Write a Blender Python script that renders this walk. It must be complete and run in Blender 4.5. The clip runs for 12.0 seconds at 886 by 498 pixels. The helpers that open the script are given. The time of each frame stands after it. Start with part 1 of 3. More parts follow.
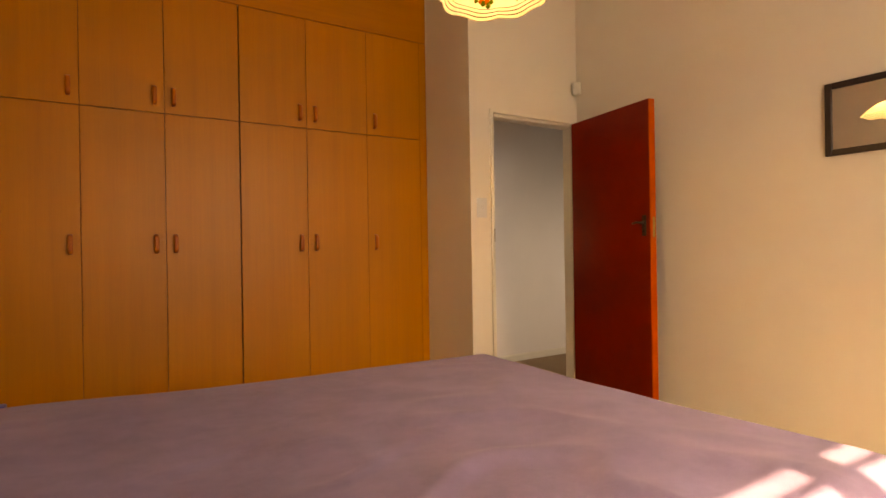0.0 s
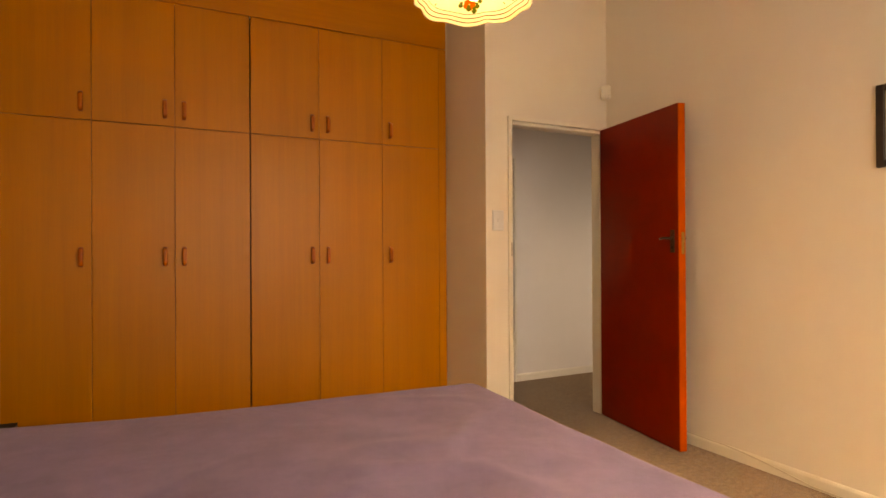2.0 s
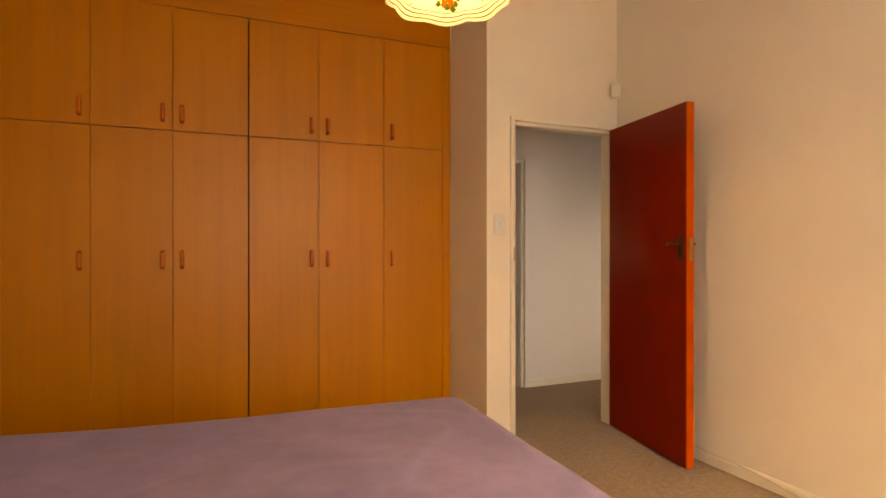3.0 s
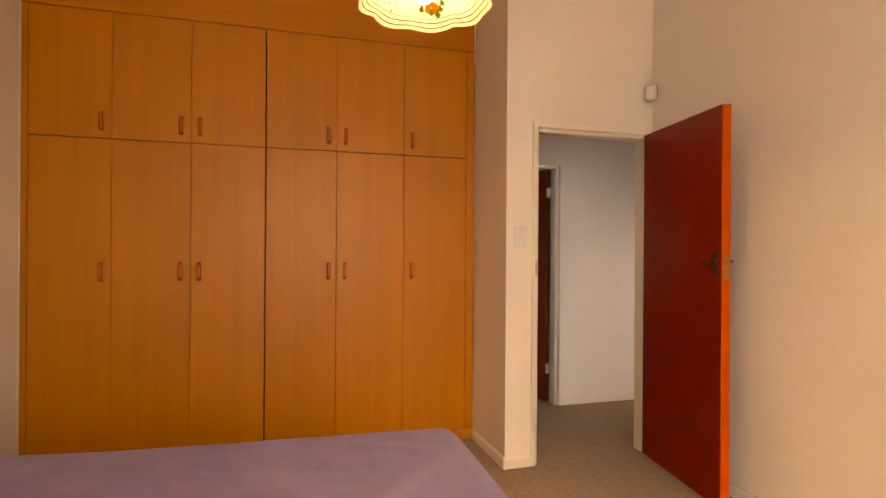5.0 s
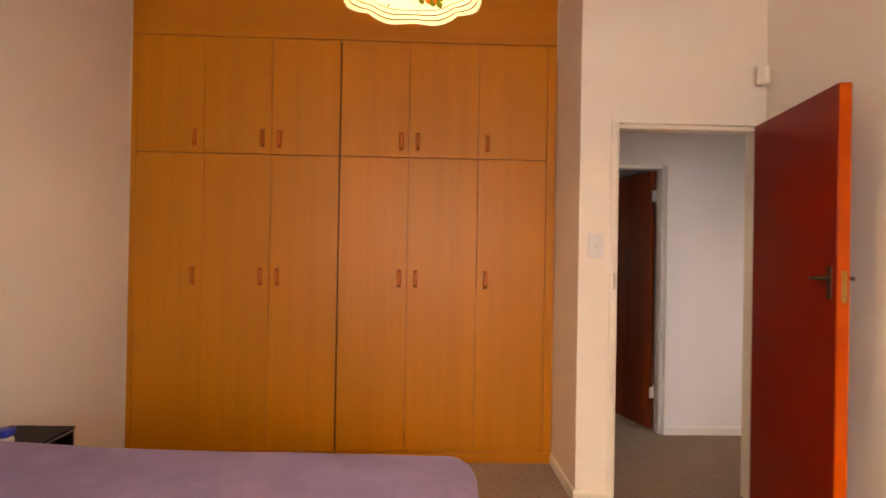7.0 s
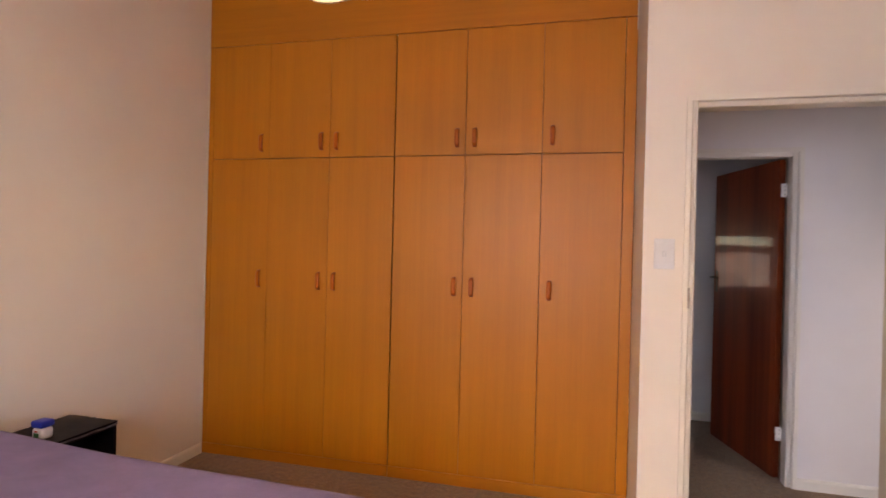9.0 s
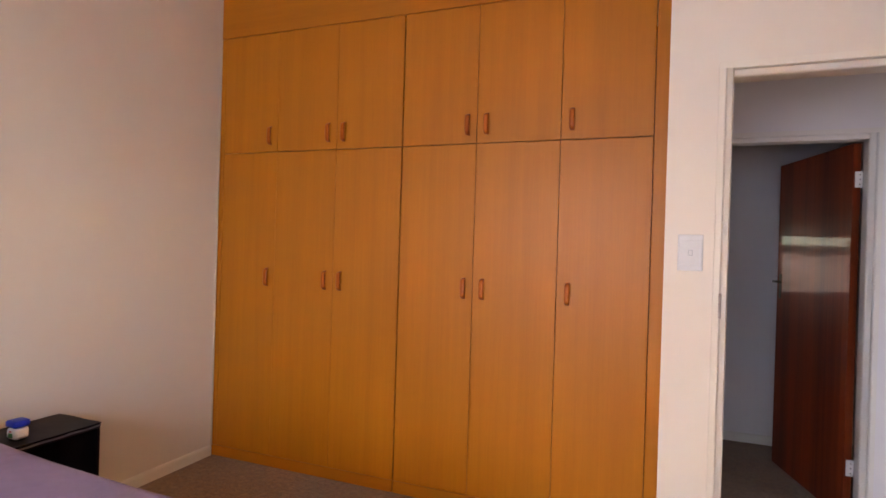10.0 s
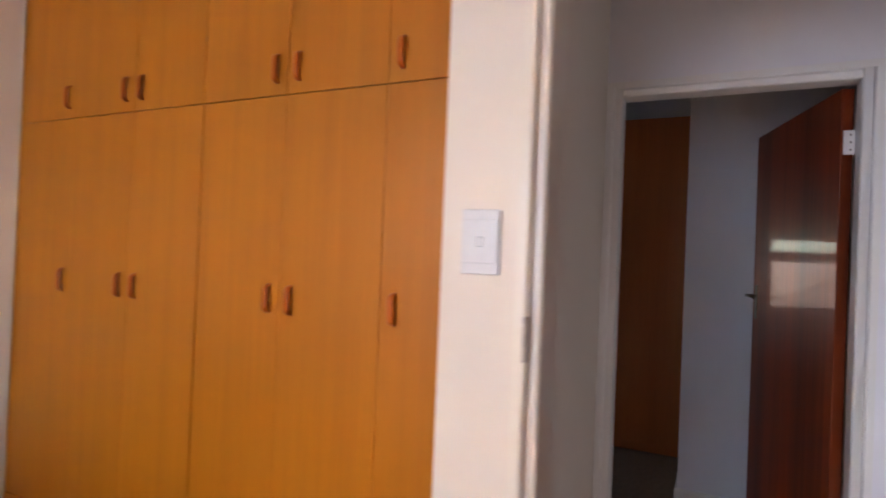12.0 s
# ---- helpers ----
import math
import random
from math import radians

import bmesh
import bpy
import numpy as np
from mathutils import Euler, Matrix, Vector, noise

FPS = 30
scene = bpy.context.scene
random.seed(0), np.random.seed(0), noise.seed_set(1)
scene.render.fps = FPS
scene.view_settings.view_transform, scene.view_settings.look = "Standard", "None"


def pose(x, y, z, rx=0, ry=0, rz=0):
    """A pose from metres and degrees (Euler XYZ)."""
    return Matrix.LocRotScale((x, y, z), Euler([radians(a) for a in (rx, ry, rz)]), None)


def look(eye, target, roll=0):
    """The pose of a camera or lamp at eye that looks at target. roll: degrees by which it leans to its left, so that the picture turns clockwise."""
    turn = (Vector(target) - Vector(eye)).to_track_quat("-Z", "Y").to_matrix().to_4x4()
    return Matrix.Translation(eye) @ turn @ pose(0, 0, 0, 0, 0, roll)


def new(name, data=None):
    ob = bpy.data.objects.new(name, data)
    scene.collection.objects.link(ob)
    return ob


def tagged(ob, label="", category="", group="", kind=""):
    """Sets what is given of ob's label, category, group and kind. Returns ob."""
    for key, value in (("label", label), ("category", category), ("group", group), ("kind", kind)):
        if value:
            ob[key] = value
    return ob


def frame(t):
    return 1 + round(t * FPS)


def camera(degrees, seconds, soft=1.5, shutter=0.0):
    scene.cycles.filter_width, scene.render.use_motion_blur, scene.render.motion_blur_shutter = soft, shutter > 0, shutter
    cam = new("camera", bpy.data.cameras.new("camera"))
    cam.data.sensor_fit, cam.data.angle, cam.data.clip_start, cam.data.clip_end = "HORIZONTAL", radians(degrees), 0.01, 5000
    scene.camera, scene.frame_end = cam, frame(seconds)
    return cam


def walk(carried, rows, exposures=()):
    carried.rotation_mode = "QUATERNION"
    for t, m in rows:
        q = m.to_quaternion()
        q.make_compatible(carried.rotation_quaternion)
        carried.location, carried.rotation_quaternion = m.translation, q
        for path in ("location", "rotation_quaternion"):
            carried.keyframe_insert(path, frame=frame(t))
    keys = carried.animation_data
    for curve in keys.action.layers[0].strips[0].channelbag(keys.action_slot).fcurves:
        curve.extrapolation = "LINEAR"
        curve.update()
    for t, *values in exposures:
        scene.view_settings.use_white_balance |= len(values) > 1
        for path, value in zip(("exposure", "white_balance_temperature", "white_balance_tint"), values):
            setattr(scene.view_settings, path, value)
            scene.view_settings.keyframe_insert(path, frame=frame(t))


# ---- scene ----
cam = camera(76.4, 12.0, 1.5, 0.5)
PATH = [
    (0, (-3.203, -3.125, 1.114), (-2.126, -1.44, 1.112), -0.9),
    (0.5, (-3.15, -3.121, 1.13), (-2.089, -1.426, 1.132), -0.8),
    (1, (-3.068, -3.125, 1.154), (-2.054, -1.401, 1.156), -0.6),
    (1.5, (-2.951, -3.147, 1.189), (-2.013, -1.381, 1.188), -0.4),
    (2, (-2.847, -3.148, 1.193), (-1.959, -1.356, 1.199), -0.3),
    (2.5, (-2.748, -3.148, 1.217), (-1.915, -1.33, 1.214), -0.2),
    (3, (-2.621, -3.158, 1.238), (-1.837, -1.318, 1.234), 0.0),
    (5, (-2.309, -3.117, 1.314), (-1.732, -1.202, 1.313), 0.4),
    (5.5, (-2.197, -3.086, 1.322), (-1.719, -1.144, 1.324), 0.6),
    (6, (-2.082, -3.059, 1.334), (-1.711, -1.094, 1.34), 0.8),
    (6.5, (-1.942, -3.044, 1.356), (-1.667, -1.063, 1.355), 0.9),
    (7, (-1.809, -3.023, 1.342), (-1.744, -1.025, 1.352), 1.0),
    (7.2, (-1.778, -3.0, 1.344), (-1.78, -1.0, 1.352), 1.0),
    (8.8, (-1.268, -2.702, 1.411), (-1.697, -0.749, 1.401), 1.4),
    (9, (-1.202, -2.651, 1.394), (-1.707, -0.716, 1.389), 1.4),
    (9.5, (-1.079, -2.485, 1.374), (-1.724, -0.592, 1.374), 1.6),
    (10, (-0.964, -2.273, 1.385), (-1.704, -0.415, 1.377), 1.7),
    (10.5, (-0.824, -2.041, 1.393), (-1.65, -0.22, 1.387), 1.9),
    (11, (-0.696, -1.708, 1.361), (-1.599, 0.077, 1.362), 2.0),
    (11.5, (-0.598, -1.43, 1.357), (-1.502, 0.354, 1.367), 2.2),
    (12, (-0.453, -1.081, 1.363), (-1.319, 0.721, 1.379), 2.3),
]
EXPOSURES = [
    (0.0, 2.3, 20000, 19.5), (3.0, 2.53, 18000, 20), (5.0, 2.66, 14000, 22.5),
    (7.0, 2.8, 10400, 24), (9.0, 2.86, 7900, 22), (12.0, 3.06, 6700, 16),
]
walk(cam, [(t, look(eye, target, roll)) for t, eye, target, roll in PATH], EXPOSURES)

# ---- world, sun and large lights ----
SUN_WAY = Vector((0.25, 1.0, -1.03)).normalized()
world = bpy.data.worlds.new("world")
scene.world = world
world.use_nodes = True
wn = world.node_tree
sky = wn.nodes.new("ShaderNodeTexSky")
sky.sky_type, sky.sun_disc = "NISHITA", False
sky.dust_density, sky.ozone_density = 0.2, 3.0
sky.sun_elevation, sky.sun_rotation = radians(45), radians(194)
wn.links.new(sky.outputs[0], wn.nodes["Background"].inputs[0])
wn.nodes["Background"].inputs[1].default_value = 0.16


def lamp_light(name, kind, place, target, energy, color, size=(1.0, 1.0)):
    data = bpy.data.lights.new(name, kind)
    data.energy, data.color = energy, color
    if kind == "AREA":
        data.shape, data.size, data.size_y = "RECTANGLE", *size
    elif kind == "POINT":
        data.shadow_soft_size = size[0]
    ob = new(name, data)
    ob.matrix_world = look(place, target)
    return ob


sun = lamp_light("sun", "SUN", (0, -10, 10), tuple(Vector((0, -10, 10)) + SUN_WAY), 5.0, (1.0, 0.92, 0.80))
sun.data.angle = radians(0.5)
lamp_light("window_daylight", "AREA", (-1.8, -4.06, 1.6), (-1.1, 0.0, 1.5), 5.0, (0.40, 0.58, 1.0), (2.1, 1.25))
lamp_light("side_room_daylight", "AREA", (1.08, -0.03, 0.8), (0.62, 1.15, 0.5), 1.35, (0.80, 0.87, 1.0), (0.64, 1.5))
BULB = (-1.858, -1.405, 2.12)
lamp_light("bulb_light", "POINT", BULB, (-1.858, -1.405, 0), 2.6, (1.0, 0.72, 0.42), (0.03,))


# ---- materials ----
def material(name):
    m = bpy.data.materials.new(name)
    m.use_nodes = True
    t = m.node_tree
    return m, t, t.nodes["Principled BSDF"]


def node(t, kind, **values):
    n = t.nodes.new(kind)
    for key, value in values.items():
        n.inputs[key.replace("_", " ")].default_value = value
    return n


def coords(t, scale, shuffle=False):
    c = t.nodes.new("ShaderNodeTexCoord")
    out = c.outputs["Object"]
    if shuffle:
        info, add, mul = t.nodes.new("ShaderNodeObjectInfo"), t.nodes.new("ShaderNodeVectorMath"), t.nodes.new("ShaderNodeMath")
        mul.operation, mul.inputs[1].default_value = "MULTIPLY", 37.0
        t.links.new(info.outputs["Random"], mul.inputs[0])
        t.links.new(out, add.inputs[0])
        t.links.new(mul.outputs[0], add.inputs[1])
        out = add.outputs[0]
    mp = t.nodes.new("ShaderNodeMapping")
    mp.inputs["Scale"].default_value = scale
    t.links.new(out, mp.inputs["Vector"])
    return mp.outputs["Vector"]


def noise_of(t, vector, scale, detail=4.0, rough=0.55):
    n = node(t, "ShaderNodeTexNoise", Scale=scale, Detail=detail, Roughness=rough)
    t.links.new(vector, n.inputs["Vector"])
    return n.outputs["Fac"]


def ramp(t, fac, stops):
    r = t.nodes.new("ShaderNodeValToRGB")
    els = r.color_ramp.elements
    while len(els) < len(stops):
        els.new(0.5)
    for e, (p, c) in zip(els, stops):
        e.position, e.color = p, (*c, 1)
    t.links.new(fac, r.inputs[0])
    return r.outputs[0]


def mix(t, fac, a, b, blend="MIX"):
    n = t.nodes.new("ShaderNodeMix")
    n.data_type, n.blend_type = "RGBA", blend
    for s, v in ((n.inputs[0], fac), (n.inputs[6], a), (n.inputs[7], b)):
        if isinstance(v, (int, float)):
            s.default_value = v
        elif isinstance(v, tuple):
            s.default_value = (*v, 1)
        else:
            t.links.new(v, s)
    return n.outputs[2]


def bump(t, p, height, strength, distance):
    b = node(t, "ShaderNodeBump", Strength=strength, Distance=distance)
    t.links.new(height, b.inputs["Height"])
    t.links.new(b.outputs[0], p.inputs["Normal"])


def spread(t, p, fac, low, high, socket="Roughness"):
    r = t.nodes.new("ShaderNodeMapRange")
    r.inputs["To Min"].default_value, r.inputs["To Max"].default_value = low, high
    t.links.new(fac, r.inputs["Value"])
    t.links.new(r.outputs[0], p.inputs[socket])


def painted(name, light, dark, rough=0.55, grain=220.0, depth=0.0012):
    """Rolled wall paint: faint stains and an orange-peel relief."""
    m, t, p = material(name)
    v = coords(t, (1, 1, 1))
    stain = noise_of(t, v, 1.7, 5.0)
    scuff = noise_of(t, v, 14.0, 6.0, 0.7)
    base = ramp(t, stain, [(0.25, dark), (0.7, light)])
    t.links.new(mix(t, 0.12, base, ramp(t, scuff, [(0.3, dark), (0.7, light)])), p.inputs["Base Color"])
    spread(t, p, scuff, rough - 0.08, rough + 0.1)
    bump(t, p, noise_of(t, v, grain, 3.0), 0.25, depth)
    return m


def wooden(name, pale, mid, dark, stretch, rough=(0.3, 0.42), fine=1.0, coat=0.0, spec=0.3):
    """Wood figure drawn out along the axis whose stretch is small, shuffled from piece to piece."""
    m, t, p = material(name)
    v = coords(t, stretch, True)
    broad = noise_of(t, v, 9.0 * fine, 5.0, 0.65)
    streak = noise_of(t, v, 38.0 * fine, 5.0, 0.7)
    pore = noise_of(t, v, 160.0 * fine, 2.0, 0.6)
    base = ramp(t, broad, [(0.34, mid), (0.62, pale)])
    base = mix(t, 0.16, base, ramp(t, streak, [(0.3, dark), (0.7, pale)]))
    base = mix(t, 0.09, base, ramp(t, pore, [(0.35, dark), (0.6, pale)]))
    t.links.new(base, p.inputs["Base Color"])
    spread(t, p, streak, *rough)
    bump(t, p, pore, 0.12, 0.0006)
    p.inputs["Specular IOR Level"].default_value = spec
    p.inputs["Coat Weight"].default_value = coat
    p.inputs["Coat Roughness"].default_value = 0.06
    return m


def gloss(name, color, dark, rough=0.25, metal=0.0, scale=30.0, spec=0.5):
    m, t, p = material(name)
    v = coords(t, (1, 1, 1), True)
    n = noise_of(t, v, scale, 5.0, 0.65)
    t.links.new(ramp(t, n, [(0.3, dark), (0.65, color)]), p.inputs["Base Color"])
    spread(t, p, n, rough * 0.8, rough * 1.3)
    bump(t, p, noise_of(t, v, scale * 6, 2.0), 0.08, 0.0008)
    p.inputs["Metallic"].default_value = metal
    p.inputs["Specular IOR Level"].default_value = spec
    return m


WALL = painted("cream_wall_paint", (0.765, 0.68, 0.575), (0.725, 0.637, 0.525))
WALL_COOL = painted("white_wall_paint", (0.79, 0.755, 0.77), (0.74, 0.705, 0.72))
CEILING = painted("ceiling_paint", (0.84, 0.82, 0.77), (0.8, 0.78, 0.73), 0.8)
TRIM = painted("white_enamel", (0.79, 0.72, 0.6), (0.7, 0.62, 0.5), 0.32, 60.0, 0.0006)
TRIM_COOL = painted("bright_white_enamel", (0.79, 0.75, 0.71), (0.72, 0.68, 0.63), 0.3, 60.0, 0.0006)
BEECH = wooden("beech_laminate", (0.555, 0.186, 0.007), (0.485, 0.157, 0.006), (0.39, 0.116, 0.004), (1, 1, 0.03), (0.38, 0.48), 1.6, 0.0, 0.38)
BEECH_FLAT = wooden("beech_laminate_across", (0.53, 0.176, 0.007), (0.46, 0.146, 0.006), (0.37, 0.106, 0.004), (0.03, 1, 1), (0.38, 0.48), 1.6, 0.0, 0.38)
BEECH_HANDLE = wooden("beech_handle", (0.52, 0.12, 0.006), (0.43, 0.09, 0.005), (0.3, 0.055, 0.004), (1, 1, 0.1), (0.25, 0.35))
BEECH_HANDLE_DARK = wooden("dark_handle_side", (0.38, 0.08, 0.007), (0.31, 0.06, 0.006), (0.22, 0.04, 0.005), (1, 1, 0.1), (0.35, 0.45))
MAHOGANY = wooden("varnished_mahogany", (0.26, 0.045, 0.012), (0.09, 0.016, 0.006), (0.035, 0.007, 0.004), (1, 1, 0.02), (0.34, 0.44), 0.8, 0.24, 0.1)
FAR_WOOD = wooden("brown_wardrobe_veneer", (0.62, 0.2, 0.05), (0.52, 0.16, 0.04), (0.38, 0.11, 0.03), (1, 1, 0.04))
RED = gloss("red_gloss_enamel", (0.245, 0.012, 0.002), (0.205, 0.009, 0.002), 0.32, 0.0, 6.0, 0.18)
# the same red, brightened in colour for the window light on the leaf's edge
RED_LIT_EDGE = gloss("red_enamel_window_lit", (0.56, 0.075, 0.003), (0.48, 0.058, 0.003), 0.35, 0.0, 12.0, 0.2)
BLACK = gloss("black_laminate", (0.011, 0.007, 0.009), (0.006, 0.004, 0.006), 0.4, 0.0, 12.0, 0.1)
DARK_FRAME = gloss("dark_stained_wood", (0.03, 0.016, 0.013), (0.018, 0.01, 0.008), 0.35)
BRONZE = gloss("aged_bronze", (0.13, 0.085, 0.05), (0.06, 0.04, 0.028), 0.38, 0.9, 60.0)
BRASS = gloss("worn_brass", (0.45, 0.28, 0.09), (0.28, 0.16, 0.05), 0.4, 0.9, 60.0)
WHITE_PLASTIC = gloss("white_plastic", (0.8, 0.79, 0.77), (0.76, 0.75, 0.72), 0.3)
SWITCH_PLASTIC = gloss("aged_white_plastic", (0.66, 0.64, 0.62), (0.62, 0.6, 0.57), 0.3)
GREY_PLASTIC = gloss("grey_plastic", (0.4, 0.4, 0.4), (0.34, 0.34, 0.34), 0.35)
WORN_EDGE = gloss("worn_edge_band", (0.16, 0.14, 0.15), (0.08, 0.07, 0.08), 0.5)
WORN_STEEL = gloss("paint_smeared_steel", (0.46, 0.38, 0.31), (0.3, 0.24, 0.19), 0.5, 0.0, 40.0)
BLUE_PLASTIC = gloss("blue_plastic", (0.02, 0.045, 0.42), (0.015, 0.035, 0.35), 0.35)
GREEN_PRINT = gloss("green_print", (0.05, 0.22, 0.06), (0.04, 0.18, 0.05), 0.4)
RED_PRINT = gloss("red_print", (0.6, 0.06, 0.03), (0.5, 0.05, 0.03), 0.4)
CABLE = gloss("cable_sheath", (0.6, 0.5, 0.37), (0.5, 0.4, 0.3), 0.5)
WINDOW_PAINT = gloss("window_frame_paint", (0.75, 0.73, 0.7), (0.7, 0.68, 0.64), 0.35)
# carcass coloured dark so that the seams between the doors read as shade
SHADOW_GAP = gloss("shaded_carcass_brown", (0.15, 0.036, 0.005), (0.1, 0.022, 0.003), 0.6)


def make_carpet():
    m, t, p = material("beige_loop_carpet")
    v = coords(t, (1, 1, 1))
    tuft = noise_of(t, v, 190.0, 3.0, 0.7)
    fleck = noise_of(t, v, 34.0, 5.0, 0.8)
    worn = noise_of(t, v, 2.2, 4.0)
    base = ramp(t, fleck, [(0.36, (0.09, 0.041, 0.014)), (0.52, (0.24, 0.125, 0.048)), (0.64, (0.39, 0.22, 0.095))])
    base = mix(t, 0.35, base, ramp(t, tuft, [(0.35, (0.1, 0.05, 0.022)), (0.62, (0.33, 0.2, 0.1))]))
    base = mix(t, 0.2, base, ramp(t, worn, [(0.3, (0.14, 0.08, 0.037)), (0.7, (0.29, 0.18, 0.085))]))
    t.links.new(base, p.inputs["Base Color"])
    p.inputs["Roughness"].default_value = 0.95
    p.inputs["Sheen Weight"].default_value = 0.2
    bump(t, p, tuft, 0.7, 0.006)
    return m


def make_fleece():
    m, t, p = material("mauve_fleece")
    v = coords(t, (1, 1, 1))
    nap = noise_of(t, v, 260.0, 3.0, 0.7)
    brushed = noise_of(t, v, 7.0, 6.0, 0.68)
    broad = noise_of(t, v, 1.6, 3.0)
    base = ramp(t, brushed, [(0.3, (0.137, 0.095, 0.17)), (0.7, (0.232, 0.17, 0.31))])
    base = mix(t, 0.35, base, ramp(t, broad, [(0.3, (0.163, 0.115, 0.208)), (0.7, (0.222, 0.164, 0.305))]))
    base = mix(t, 0.18, base, ramp(t, nap, [(0.3, (0.125, 0.088, 0.158)), (0.7, (0.248, 0.184, 0.32))]))
    t.links.new(base, p.inputs["Base Color"])
    p.inputs["Roughness"].default_value = 0.9
    p.inputs["Sheen Weight"].default_value = 0.12
    p.inputs["Sheen Roughness"].default_value = 0.4
    p.inputs["Sheen Tint"].default_value = (0.85, 0.75, 0.85, 1)
    relief = mix(t, 0.5, nap, noise_of(t, v, 22.0, 5.0, 0.7))
    bump(t, p, relief, 0.45, 0.006)
    return m


def make_shade_glass(name, color, amount):
    """Milk glass: light from the bulb comes through it."""
    m, t, p = material(name)
    v = coords(t, (1, 1, 1))
    n = noise_of(t, v, 25.0, 3.0)
    c = ramp(t, n, [(0.3, tuple(k * 0.93 for k in color)), (0.7, color)])
    t.links.new(c, p.inputs["Base Color"])
    p.inputs["Roughness"].default_value = 0.15
    tr, ms = t.nodes.new("ShaderNodeBsdfTranslucent"), t.nodes.new("ShaderNodeMixShader")
    t.links.new(c, tr.inputs[0])
    ms.inputs[0].default_value = amount
    t.links.new(p.outputs[0], ms.inputs[1])
    t.links.new(tr.outputs[0], ms.inputs[2])
    t.links.new(ms.outputs[0], t.nodes["Material Output"].inputs[0])
    return m


def make_glow(name, color, strength):
    m, t, p = material(name)
    p.inputs["Base Color"].default_value = (*color, 1)
    p.inputs["Emission Color"].default_value = (*color, 1)
    p.inputs["Emission Strength"].default_value = strength
    return m


def make_mirror():
    m, t, p = material("mirror_silver")
    p.inputs["Base Color"].default_value = (0.86, 0.86, 0.84, 1)
    p.inputs["Metallic"].default_value = 1.0
    p.inputs["Roughness"].default_value = 0.02
    return m


def make_glass():
    m, t, p = material("window_glass")
    p.inputs["Base Color"].default_value = (0.95, 0.97, 0.96, 1)
    p.inputs["Roughness"].default_value = 0.0
    p.inputs["Transmission Weight"].default_value = 1.0
    p.inputs["IOR"].default_value = 1.45
    return m


def make_ground():
    m, t, p = material("dry_lawn_and_paving")
    v = coords(t, (1, 1, 1))
    n = noise_of(t, v, 3.0, 6.0, 0.7)
    t.links.new(ramp(t, n, [(0.3, (0.16, 0.14, 0.1)), (0.7, (0.42, 0.37, 0.3))]), p.inputs["Base Color"])
    p.inputs["Roughness"].default_value = 0.95
    return m


def make_garden_wall():
    m, t, p = material("overgrown_garden_wall")
    v = coords(t, (1, 1, 1))
    growth, rough = noise_of(t, v, 1.4, 6.0, 0.72), noise_of(t, v, 9.0, 5.0, 0.7)
    base = ramp(t, growth, [(0.4, (0.09, 0.07, 0.05)), (0.5, (0.45, 0.3, 0.24)), (0.6, (0.75, 0.62, 0.58))])
    t.links.new(mix(t, 0.35, base, ramp(t, rough, [(0.35, (0.12, 0.09, 0.07)), (0.65, (0.75, 0.6, 0.55))])), p.inputs["Base Color"])
    p.inputs["Roughness"].default_value = 0.9
    bump(t, p, rough, 0.5, 0.02)
    return m


CARPET, FLEECE, GLASS, MIRROR = make_carpet(), make_fleece(), make_glass(), make_mirror()
MILK = make_shade_glass("cream_milk_glass", (0.9, 0.88, 0.76), 0.8)
BAND = make_shade_glass("gilt_rim_line", (0.012, 0.011, 0.004), 0.08)
LEAF_PRINT = make_shade_glass("green_leaf_transfer", (0.03, 0.05, 0.006), 0.4)
FLOWER_PRINT = make_shade_glass("orange_flower_transfer", (0.22, 0.04, 0.008), 0.4)
BULB_GLOW = make_glow("bulb_glow", (1.0, 0.85, 0.6), 3.0)
GROUND = make_ground()
GARDEN_WALL = make_garden_wall()

# ---- building blocks ----
ORIGIN = {}


def thing(name, place, label, category, group="", turn=0.0):
    ob = new(name)
    ob.empty_display_size = 0.1
    ob.matrix_world = pose(*place, 0, 0, turn)
    ORIGIN[ob] = Vector(place) if not turn else Vector((0, 0, 0))
    return tagged(ob, label, category, group)


def finish(bm, name, mat, smooth=False):
    me = bpy.data.meshes.new(name)
    bmesh.ops.recalc_face_normals(bm, faces=bm.faces)
    bm.to_mesh(me)
    bm.free()
    me.materials.append(mat)
    if smooth:
        for f in me.polygons:
            f.use_smooth = True
    return me


def part(name, bm, mat, parent, label="", smooth=False):
    """One mesh object under a thing or a part. Coordinates are the world's, or the thing's own where that is turned."""
    o = ORIGIN[parent]
    if o.length:
        bmesh.ops.translate(bm, verts=bm.verts, vec=-o)
    ob = new(name, finish(bm, name, mat, smooth))
    ob.parent = parent
    ORIGIN[ob] = o
    return tagged(ob, label)


def structure(name, bm, mat, label, category, smooth=False):
    ob = new(name, finish(bm, name, mat, smooth))
    ORIGIN[ob] = Vector((0, 0, 0))
    return tagged(ob, label, category, "", "structure")


def solo(name, bm, mat, label, category, smooth=False, group=""):
    ob = new(name, finish(bm, name, mat, smooth))
    ORIGIN[ob] = Vector((0, 0, 0))
    return tagged(ob, label, category, group)


def box(x0, x1, y0, y1, z0, z1, bevel=0.0, bm=None, segments=2):
    own = bmesh.new()
    bmesh.ops.create_cube(own, size=1.0)
    bmesh.ops.scale(own, verts=own.verts, vec=(x1 - x0, y1 - y0, z1 - z0))
    bmesh.ops.translate(own, verts=own.verts, vec=((x0 + x1) / 2, (y0 + y1) / 2, (z0 + z1) / 2))
    if bevel:
        bmesh.ops.bevel(own, geom=own.edges[:], offset=bevel, segments=segments, affect="EDGES", profile=0.5)
    return join(bm, own)


